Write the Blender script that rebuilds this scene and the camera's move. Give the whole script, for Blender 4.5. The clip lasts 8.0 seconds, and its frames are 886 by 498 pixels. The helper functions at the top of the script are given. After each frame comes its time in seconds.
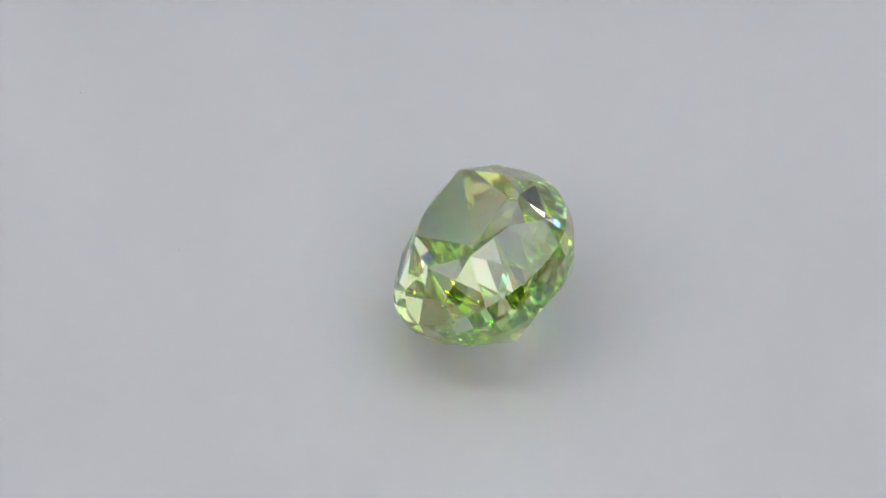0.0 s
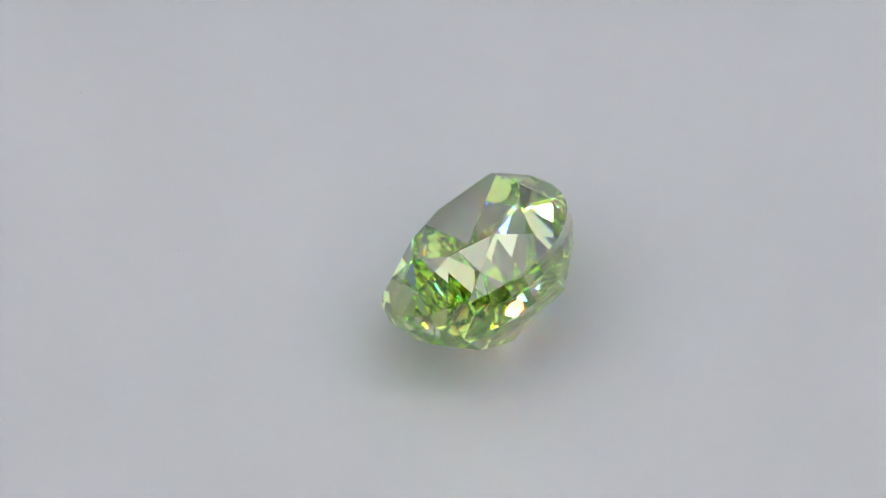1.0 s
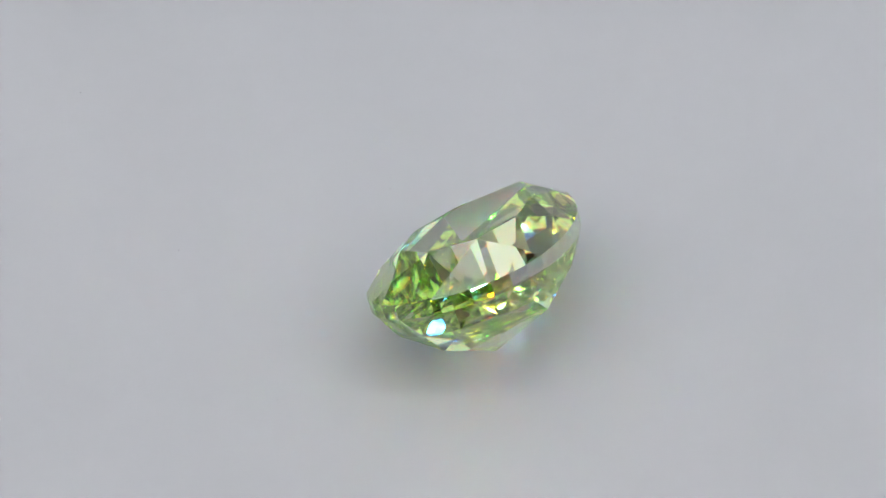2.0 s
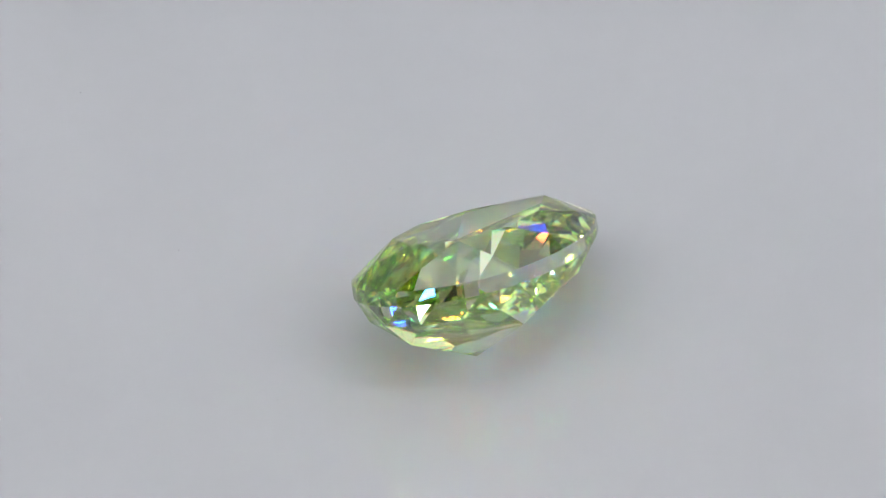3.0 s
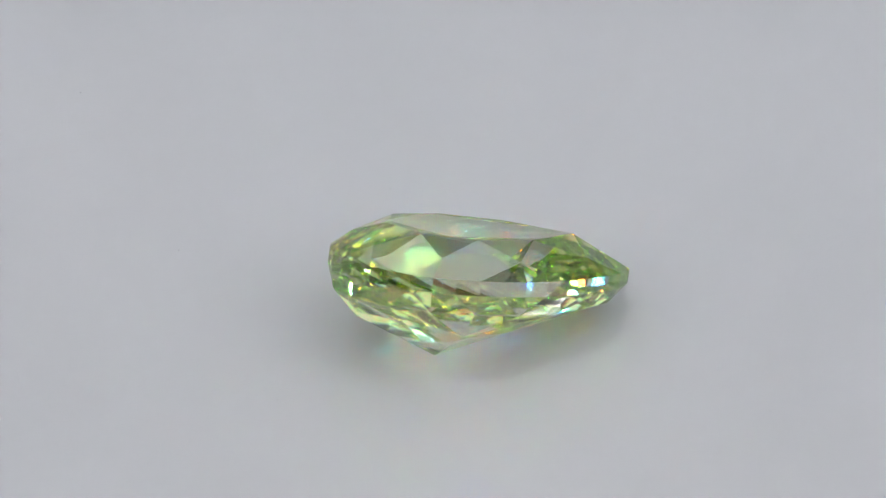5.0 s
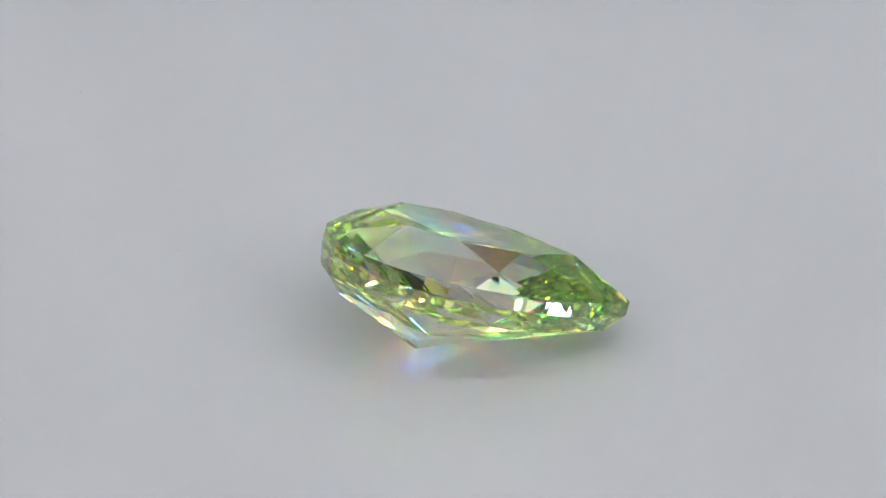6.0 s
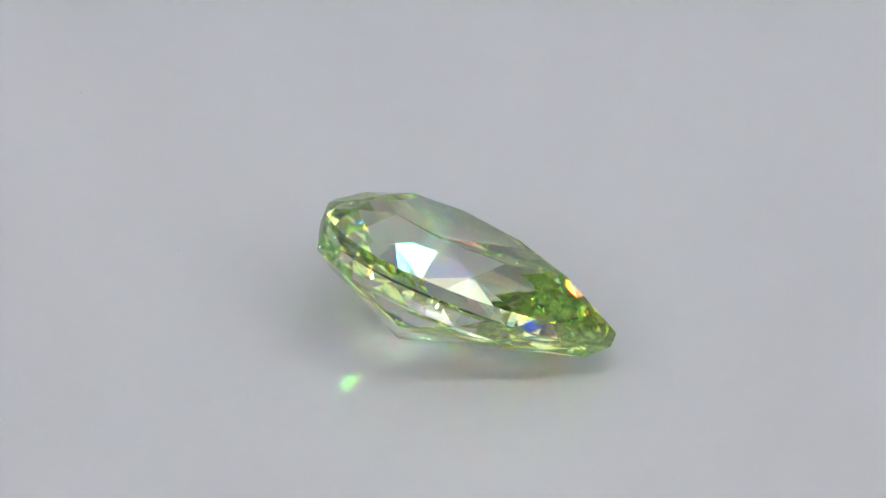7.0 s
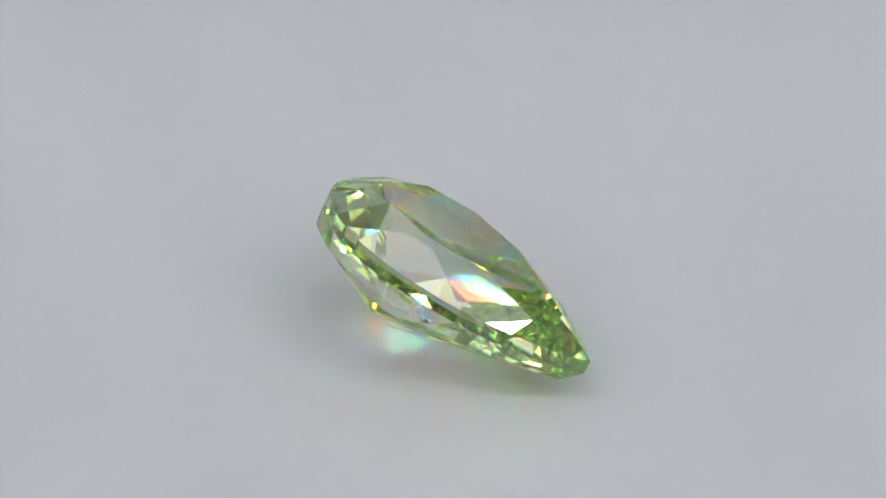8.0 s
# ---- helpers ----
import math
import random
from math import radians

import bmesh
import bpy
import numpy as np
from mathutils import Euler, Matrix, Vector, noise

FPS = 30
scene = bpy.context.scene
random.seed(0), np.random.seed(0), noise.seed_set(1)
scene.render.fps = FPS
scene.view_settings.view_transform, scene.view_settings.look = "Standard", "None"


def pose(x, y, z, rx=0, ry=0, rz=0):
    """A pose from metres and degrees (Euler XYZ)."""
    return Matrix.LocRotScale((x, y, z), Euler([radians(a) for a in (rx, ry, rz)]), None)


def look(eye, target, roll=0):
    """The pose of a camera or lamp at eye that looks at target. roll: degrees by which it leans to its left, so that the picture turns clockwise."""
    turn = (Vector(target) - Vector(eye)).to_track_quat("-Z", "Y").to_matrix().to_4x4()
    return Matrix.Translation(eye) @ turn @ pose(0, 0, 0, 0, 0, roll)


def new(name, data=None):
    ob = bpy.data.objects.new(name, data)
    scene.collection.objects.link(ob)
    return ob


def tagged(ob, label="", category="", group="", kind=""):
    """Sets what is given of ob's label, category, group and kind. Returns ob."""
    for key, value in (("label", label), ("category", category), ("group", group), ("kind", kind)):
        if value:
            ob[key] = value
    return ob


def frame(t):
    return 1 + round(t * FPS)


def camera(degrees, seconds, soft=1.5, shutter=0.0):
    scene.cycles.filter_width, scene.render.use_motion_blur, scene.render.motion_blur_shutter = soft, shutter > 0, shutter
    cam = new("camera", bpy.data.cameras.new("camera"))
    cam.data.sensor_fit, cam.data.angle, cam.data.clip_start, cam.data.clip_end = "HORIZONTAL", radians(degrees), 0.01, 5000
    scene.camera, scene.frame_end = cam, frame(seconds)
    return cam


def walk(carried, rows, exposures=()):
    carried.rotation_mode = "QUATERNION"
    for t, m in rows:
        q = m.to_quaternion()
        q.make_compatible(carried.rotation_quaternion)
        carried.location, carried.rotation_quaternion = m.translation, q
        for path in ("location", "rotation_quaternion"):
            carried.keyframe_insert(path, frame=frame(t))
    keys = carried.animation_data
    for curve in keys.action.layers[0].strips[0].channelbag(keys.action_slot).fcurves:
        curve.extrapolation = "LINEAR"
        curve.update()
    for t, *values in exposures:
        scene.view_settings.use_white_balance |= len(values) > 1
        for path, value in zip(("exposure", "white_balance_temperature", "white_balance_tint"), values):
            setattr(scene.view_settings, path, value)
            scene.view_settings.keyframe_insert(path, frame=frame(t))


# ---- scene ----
MM = 0.001

# camera: a still macro view, about ten centimetres from the stone
cam = camera(13.95, 8.0, soft=1.0)
EYE = (0.0, -74.94 * MM, 70.67 * MM)
AIM = (-0.436 * MM, 2.943 * MM, 0.0)
walk(cam, [(0.0, look(EYE, AIM)), (8.0, look(EYE, AIM))], [(0.0, 0.0), (8.0, 0.0)])

# many passes inside the crystal
scene.cycles.max_bounces = 40
scene.cycles.transmission_bounces = 40
scene.cycles.glossy_bounces = 40
scene.cycles.caustics_refractive = True
scene.cycles.caustics_reflective = True
scene.cycles.blur_glossy = 0.0
scene.cycles.sample_clamp_indirect = 0.0

# light: a photo box out of view; its ceiling diffuser and two of the three LED bars are added
CEILING_GLOW = 0.70
BAR_GLOW = 50.0
CHIP = 0.005
world = bpy.data.worlds.new("room")
world.use_nodes = True
scene.world = world
world.node_tree.nodes["Background"].inputs["Color"].default_value = (0.5, 0.55, 0.6, 1)
world.node_tree.nodes["Background"].inputs["Strength"].default_value = 0.05


# ---- materials ----
def material(name):
    m = bpy.data.materials.new(name)
    m.use_nodes = True
    return m, m.node_tree.nodes, m.node_tree.links, m.node_tree.nodes["Principled BSDF"]


def noise_node(nodes, links, scale, detail=4.0, rough=0.55):
    co = nodes.new("ShaderNodeTexCoord")
    n = nodes.new("ShaderNodeTexNoise")
    n.inputs["Scale"].default_value = scale
    n.inputs["Detail"].default_value = detail
    n.inputs["Roughness"].default_value = rough
    links.new(co.outputs["Object"], n.inputs["Vector"])
    return n


def ramp_node(nodes, links, source, stops):
    r = nodes.new("ShaderNodeValToRGB")
    while len(r.color_ramp.elements) < len(stops):
        r.color_ramp.elements.new(0.5)
    for e, (at, c) in zip(r.color_ramp.elements, stops):
        e.position, e.color = at, (*c, 1)
    links.new(source, r.inputs["Fac"])
    return r


def acrylic():
    """Satin white acrylic plate: faint clouding, very fine grain, soft gloss."""
    m, nodes, links, bsdf = material("white_acrylic")
    big = noise_node(nodes, links, 45.0, 3.0)
    col = ramp_node(nodes, links, big.outputs["Fac"], [(0.3, (0.501, 0.506, 0.536)), (0.7, (0.521, 0.521, 0.551))])
    links.new(col.outputs["Color"], bsdf.inputs["Base Color"])
    fine = noise_node(nodes, links, 6000.0, 2.0)
    gloss = ramp_node(nodes, links, fine.outputs["Fac"], [(0.3, (0.03, 0.03, 0.03)), (0.7, (0.05, 0.05, 0.05))])
    links.new(gloss.outputs["Color"], bsdf.inputs["Roughness"])
    bsdf.inputs["IOR"].default_value = 1.49
    bsdf.inputs["Subsurface Weight"].default_value = 0.25
    bsdf.inputs["Subsurface Radius"].default_value = (1.0, 1.0, 1.0)
    bsdf.inputs["Subsurface Scale"].default_value = 0.003
    return m


def matte(name, dark, light, scale, rough):
    m, nodes, links, bsdf = material(name)
    n = noise_node(nodes, links, scale)
    col = ramp_node(nodes, links, n.outputs["Fac"], [(0.3, dark), (0.7, light)])
    links.new(col.outputs["Color"], bsdf.inputs["Base Color"])
    bsdf.inputs["Roughness"].default_value = rough
    return m


def glow(name, colour, strength):
    m, nodes, links, bsdf = material(name)
    bsdf.inputs["Base Color"].default_value = (*colour, 1)
    bsdf.inputs["Emission Color"].default_value = (*colour, 1)
    bsdf.inputs["Emission Strength"].default_value = strength
    return m


INSIDE = (0.902, 0.953, 0.745)         # what is left of the light each time it is turned back inside the stone


def crystal():
    """Green diamond: refraction that differs from red to blue, and a green that deepens with every turn of the light inside."""
    m, nodes, links, bsdf = material("green_diamond")
    nodes.remove(bsdf)
    total = None
    for colour, ior in (((0.71, 0.18, 0.04), 2.37), ((0.20, 0.62, 0.19), 2.42), ((0.06, 0.18, 0.67), 2.48)):
        fresnel = nodes.new("ShaderNodeFresnel")
        fresnel.inputs["IOR"].default_value = ior
        bend = nodes.new("ShaderNodeBsdfRefraction")
        bend.inputs["Color"].default_value = (*colour, 1)
        bend.inputs["IOR"].default_value = ior
        bend.inputs["Roughness"].default_value = 0.0
        mirror = nodes.new("ShaderNodeMixShader")              # clear gloss outside, green where the light is turned back inside
        total_turn = nodes.new("ShaderNodeMath")
        total_turn.operation = "GREATER_THAN"
        total_turn.inputs[1].default_value = 0.985
        links.new(fresnel.outputs[0], total_turn.inputs[0])
        links.new(total_turn.outputs[0], mirror.inputs[0])
        for slot, tint in ((1, (1.0, 1.0, 1.0)), (2, INSIDE)):
            gloss = nodes.new("ShaderNodeBsdfGlossy")
            gloss.inputs["Color"].default_value = (tint[0] / 3, tint[1] / 3, tint[2] / 3, 1)
            gloss.inputs["Roughness"].default_value = 0.0
            links.new(gloss.outputs[0], mirror.inputs[slot])
        mix = nodes.new("ShaderNodeMixShader")
        links.new(fresnel.outputs[0], mix.inputs[0])
        links.new(bend.outputs[0], mix.inputs[1])
        links.new(mirror.outputs[0], mix.inputs[2])
        if total is None:
            total = mix
        else:
            add = nodes.new("ShaderNodeAddShader")
            links.new(total.outputs[0], add.inputs[0])
            links.new(mix.outputs[0], add.inputs[1])
            total = add
    links.new(total.outputs[0], nodes["Material Output"].inputs["Surface"])
    return m


ACRYLIC = acrylic()
BOX_WHITE = matte("box_white", (0.55, 0.57, 0.60), (0.61, 0.62, 0.65), 30.0, 0.8)
BOX_MID = matte("box_mid_grey", (0.29, 0.295, 0.305), (0.33, 0.335, 0.345), 30.0, 0.8)
BOX_GREY = matte("box_grey", (0.05, 0.051, 0.053), (0.07, 0.071, 0.073), 30.0, 0.75)
BOX_DARK = matte("box_dark", (0.02, 0.02, 0.021), (0.03, 0.03, 0.032), 30.0, 0.7)
DIFFUSER = glow("diffuser", (0.92, 0.965, 1.0), CEILING_GLOW)
BAR = glow("led_bar", (1.0, 0.985, 0.96), BAR_GLOW)
DUST = matte("dust", (0.26, 0.27, 0.29), (0.36, 0.37, 0.39), 20000.0, 0.9)
GREEN = crystal()


# ---- building helpers ----
def mesh_object(name, bm, mat):
    me = bpy.data.meshes.new(name)
    bm.to_mesh(me)
    bm.free()
    me.materials.append(mat)
    return new(name, me)


def part(name, bm, mat, parent, label=""):
    ob = mesh_object(name, bm, mat)
    ob.parent = parent
    return tagged(ob, label)


def add_box(bm, lo, hi):
    m = Matrix.Translation([(a + b) / 2 for a, b in zip(lo, hi)]) @ Matrix.Diagonal([b - a for a, b in zip(lo, hi)] + [1])
    return bmesh.ops.create_cube(bm, size=1.0, matrix=m)["verts"]


# ---- the photo box: unseen, added round the plate to shape the light ----
W, FRONT, BACK, H, TH = 0.16, -0.20, 0.17, 0.17, 0.004


def slab(name, lo, hi, mat, label, category):
    bm = bmesh.new()
    add_box(bm, lo, hi)
    return tagged(mesh_object(name, bm, mat), label, category, kind="structure")


slab("floor", (-W, FRONT, -0.02), (W, BACK, 0.0), ACRYLIC, "satin white acrylic plate under the stone", "plate")
slab("wall_back", (-W, BACK, -TH), (W, BACK + TH, H), BOX_WHITE, "plain white back wall of the photo box", "wall")
# side walls, front wall and ceiling are toned down so facets mirror something dark
slab("wall_left", (-W - TH, FRONT, -TH), (-W, BACK, H), BOX_MID, "unseen side wall, mid grey to darken what the stone mirrors", "wall")
slab("wall_right", (W, FRONT, -TH), (W + TH, BACK, H), BOX_MID, "unseen side wall, mid grey to darken what the stone mirrors", "wall")
slab("wall_front", (-W, FRONT - TH, -TH), (W, FRONT, H), BOX_GREY, "unseen front wall behind the lens, dark grey to give dark facets", "wall")
slab("ceiling", (-W, FRONT, H), (W, BACK, H + TH), BOX_DARK, "unseen ceiling above the light diffuser, dark to give dark facets", "ceiling")


def ceiling_light():
    # unseen panel, added as soft fill and sized for the stone's bright reflections
    root = tagged(new("ceiling_light"), "unseen cool white fill light panel in a dark frame", "light")
    root.location = (0.0, 0.035, H - 0.006)
    bm = bmesh.new()
    add_box(bm, (-0.13, -0.11, -0.002), (0.13, 0.11, 0.002))
    part("diffuser", bm, DIFFUSER, root, "glowing cool white diffuser sheet")
    bm = bmesh.new()
    for lo, hi in (((-0.135, -0.115, -0.004), (0.135, -0.1102, 0.004)), ((-0.135, 0.1102, -0.004), (0.135, 0.115, 0.004)),
                   ((-0.135, -0.1102, -0.004), (-0.1302, 0.1102, 0.004)), ((0.1302, -0.1102, -0.004), (0.135, 0.1102, 0.004))):
        add_box(bm, lo, hi)
    part("frame", bm, BOX_DARK, root, "dark frame of the light panel")
    return root


def led_bar(eye, target, length, pitch):
    """A slim LED strip under the ceiling: dark channel, white circuit board and a row of bright square chips."""
    root = tagged(new("led_bar"), "unseen slim strip of bright white LED chips in a dark channel", "light", group="LED bars of the photo box")
    root.matrix_world = look(eye, target)
    bm = bmesh.new()
    add_box(bm, (-length / 2, -0.0055, 0.0022), (length / 2, 0.0055, 0.0065))
    for side in (-1, 1):
        add_box(bm, (-length / 2, side * 0.005 - 0.0006, 0.0), (length / 2, side * 0.005 + 0.0006, 0.0022))
    part("channel", bm, BOX_DARK, root, "dark metal channel")
    bm = bmesh.new()
    add_box(bm, (-length / 2, -0.004, 0.0008), (length / 2, 0.004, 0.0021))
    part("circuit_board", bm, BOX_WHITE, root, "narrow white circuit board")
    bm = bmesh.new()
    add_box(bm, (-CHIP / 2, -CHIP / 2, -0.0006), (CHIP / 2, CHIP / 2, 0.00078))
    chip = part("led_chip", bm, BAR, root, "glowing white LED chip")
    count = round(length / pitch)
    for i in range(count):
        ob = chip if i == 0 else tagged(new("led_chip", chip.data), "glowing white LED chip")
        ob.parent = root
        ob.location = ((i - (count - 1) / 2) * pitch, 0, 0)
    return root


led_bar((0.0, -0.042, 0.15), (0.0, -0.041, 0.0), 0.26, 0.0125)
# two unseen side bars, added to brighten the plate and weaken the stone's shadow
led_bar((-0.10, -0.105, 0.125), (0.0, 0.0, 0.0), 0.13, 0.010)
led_bar((0.10, -0.105, 0.125), (0.0, 0.0, 0.0), 0.13, 0.010)


def camera_lens():
    """The dark lens barrel round and behind the eye, which the stone mirrors."""
    root = tagged(new("camera_lens"), "black macro lens barrel facing the stone", "lens")
    root.matrix_world = look(EYE, AIM)
    bm = bmesh.new()
    bmesh.ops.create_cone(bm, cap_ends=True, segments=48, radius1=0.033, radius2=0.036, depth=0.04, matrix=Matrix.Translation((0, 0, 0.023)))
    part("barrel", bm, BOX_DARK, root, "black lens barrel")
    return root


camera_lens()
ceiling_light()


# ---- the stone ----
def pear_ring(p, n, scale, z, shift=0.0, half=False, scale_y=None):
    """n points round the pear outline, the first at the tip, shrunk by scale towards (shift, 0)."""
    sy = scale if scale_y is None else scale_y
    out = []
    for i in range(n):
        u = ((i + (0.5 if half else 0.0)) / n) * 2.0          # 0 tip, 1 head, 2 tip again
        side = 1.0 if u <= 1.0 else -1.0
        u = u if u <= 1.0 else 2.0 - u
        if u < p["wing"]:                                      # the long wing
            s = 1.0 - u / p["wing"]
            x, y = p["xt"] * s, p["b"] * (1.0 - s ** p["pw"])
            cut = p["xt"] * p["snub"]                          # the blunted point
            if x > cut:
                x = cut + (x - cut) * 0.35
        else:                                                  # the round head
            a = (u - p["wing"]) / (1.0 - p["wing"]) * math.pi / 2
            x = -(p["L"] - p["xt"]) * abs(math.sin(a)) ** (2 / p["kh"])
            y = p["b"] * abs(math.cos(a)) ** (2 / p["kh"])
        out.append((x * scale + shift, y * sy * side, z))
    return out


def swell(ring, p, name, centre):
    """Fuller or flatter by direction: the cutter kept more weight on one side of the pavilion."""
    out = []
    for x, y, z in ring:
        a = math.atan2(y, x - centre)
        k = 1.0 + sum(p[name][i] * f for i, f in enumerate((math.sin(a), math.cos(2 * a), math.sin(2 * a), math.cos(3 * a), math.sin(3 * a))))
        out.append((centre + (x - centre) * k, y * k, z))
    return out


def pear_points(p):
    """The corners of all facets: girdle, crown and pavilion."""
    g = p["gt"] / 2
    v = pear_ring(p, 32, 1.0, g) + pear_ring(p, 32, 1.0, -g)
    v += [(x, y + p["td"], z) for x, y, z in pear_ring(p, 8, p["ts"], g + p["hc"], p["tx"], False, p["tsy"])]                      # table
    v += [(x, y + p["td"] / 2, z) for x, y, z in pear_ring(p, 8, p["ms"], g + p["hc"] * p["mh"], p["tx"] * 0.5, True, p["msy"])]   # star tips
    v += swell(pear_ring(p, 16, p["as_"], -g - p["hp"] * p["ah"], p["asx"], False, p["asy"]), p, "belly", 1.0)
    v += swell(pear_ring(p, 8, p["ns"], -g - p["hp"] * p["nh"], p["nsx"], False, p["nsy"]), p, "low", 0.5)
    v += [(p["cx"], p["cy"], -g - p["hp"])]                                                                                        # culet
    return v


GEM = dict(L=9.0, xt=5.8838, b=2.7375, pw=2.1492, kh=2.0614, snub=0.9506, wing=0.5227, gt=0.4197, hc=0.9458,
           ts=0.6276, tsy=0.6215, tx=0.2133, td=-0.0968, ms=0.8552, msy=0.8504, mh=0.4974, hp=2.3796, cx=0.2008,
           cy=0.0131, as_=0.939, asy=0.9155, asx=0.0351, ah=0.2498, ns=0.6138, nsy=0.6683, nsx=0.0389, nh=0.5635,
           belly=(0.0183, -0.008, 0.0432, -0.0394, 0.0021), low=(-0.0138, 0.0051, 0.1061, -0.1534, 0.1739))
LEAN, LEAN_WAY = -31.74, 239.50        # how far the stone leans over, and towards where on the plate
OFF_X, OFF_Y = -0.7308, -0.6180        # its place beside the turning axis, in millimetres
START, RATE = 96.95, -15.98            # the turn at the start, and degrees a second


def gemstone():
    """One closed crystal, its skin divided into table, crown, girdle and pavilion."""
    root = tagged(new("pear_cut_gemstone"), "transparent light green pear-cut faceted diamond leaning on white plate", "gemstone")
    bm = bmesh.new()
    rng = random.Random(4)
    for i, v in enumerate(pear_points(GEM)):
        slip = 0.0 if i < 72 else 0.014                        # cutter's small unevenness below and round the table
        bm.verts.new((Vector(v) + Vector([rng.uniform(-slip, slip) for _ in range(3)])) * MM)
    bmesh.ops.convex_hull(bm, input=bm.verts[:])
    bmesh.ops.delete(bm, geom=[v for v in bm.verts if not v.link_faces], context="VERTS")
    bmesh.ops.dissolve_limit(bm, angle_limit=radians(1.2), verts=bm.verts[:], edges=bm.edges[:])
    bmesh.ops.recalc_face_normals(bm, faces=bm.faces[:])
    skins = {"table_facet": [], "crown": [], "girdle": [], "pavilion": []}
    for f in bm.faces:
        n, z = f.normal, f.calc_center_median().z
        skins["table_facet" if n.z > 0.99 else "girdle" if abs(n.z) < 0.06 else "crown" if z > 0 else "pavilion"].append(f)
    looks = {"table_facet": "large flat top facet of the stone", "crown": "sloping facets round the table",
             "girdle": "upright faceted edge band of the stone", "pavilion": "long facets running down to the point"}
    for name, faces in skins.items():
        piece = bmesh.new()
        made = {}
        for f in faces:
            piece.faces.new([made[v] if v in made else made.setdefault(v, piece.verts.new(v.co)) for v in f.verts])
        part(name, piece, GREEN, root, looks[name])
    bm.free()
    return root


stone = gemstone()


def stone_lean():
    a = radians(LEAN_WAY)
    turn = Matrix.Rotation(radians(LEAN), 4, Vector((-math.sin(a), math.cos(a), 0)))
    low = min((turn @ v.co).z for piece in stone.children for v in piece.data.vertices)
    return Matrix.Translation((OFF_X * MM, OFF_Y * MM, -low)) @ turn


# ---- dust on the plate ----
def dust_speck(x, y, size):
    rng = random.Random(round(x * 100))
    bm = bmesh.new()
    bmesh.ops.create_icosphere(bm, subdivisions=1, radius=size * MM)
    for v in bm.verts:
        v.co *= 0.7 + 0.6 * rng.random()
        v.co.z *= 0.5
    low = min(v.co.z for v in bm.verts)
    ob = mesh_object("dust_speck", bm, DUST)
    ob.location = (x * MM, y * MM, -low)
    return tagged(ob, "tiny grey speck of dust on the white plate", "dust", group="dust on the plate")


for x, y, size in ((-2.02, 5.57, 0.022), (-11.53, 9.96, 0.024), (-13.0, 10.3, 0.02), (-8.11, 2.84, 0.02), (8.66, -3.71, 0.02), (-5.0, -3.31, 0.015)):
    dust_speck(x, y, size)


# ---- movement ----
def motions():
    lean = stone_lean()
    walk(stone, [(i * 0.25, pose(0, 0, 0, 0, 0, START + RATE * i * 0.25) @ lean) for i in range(33)])


motions()
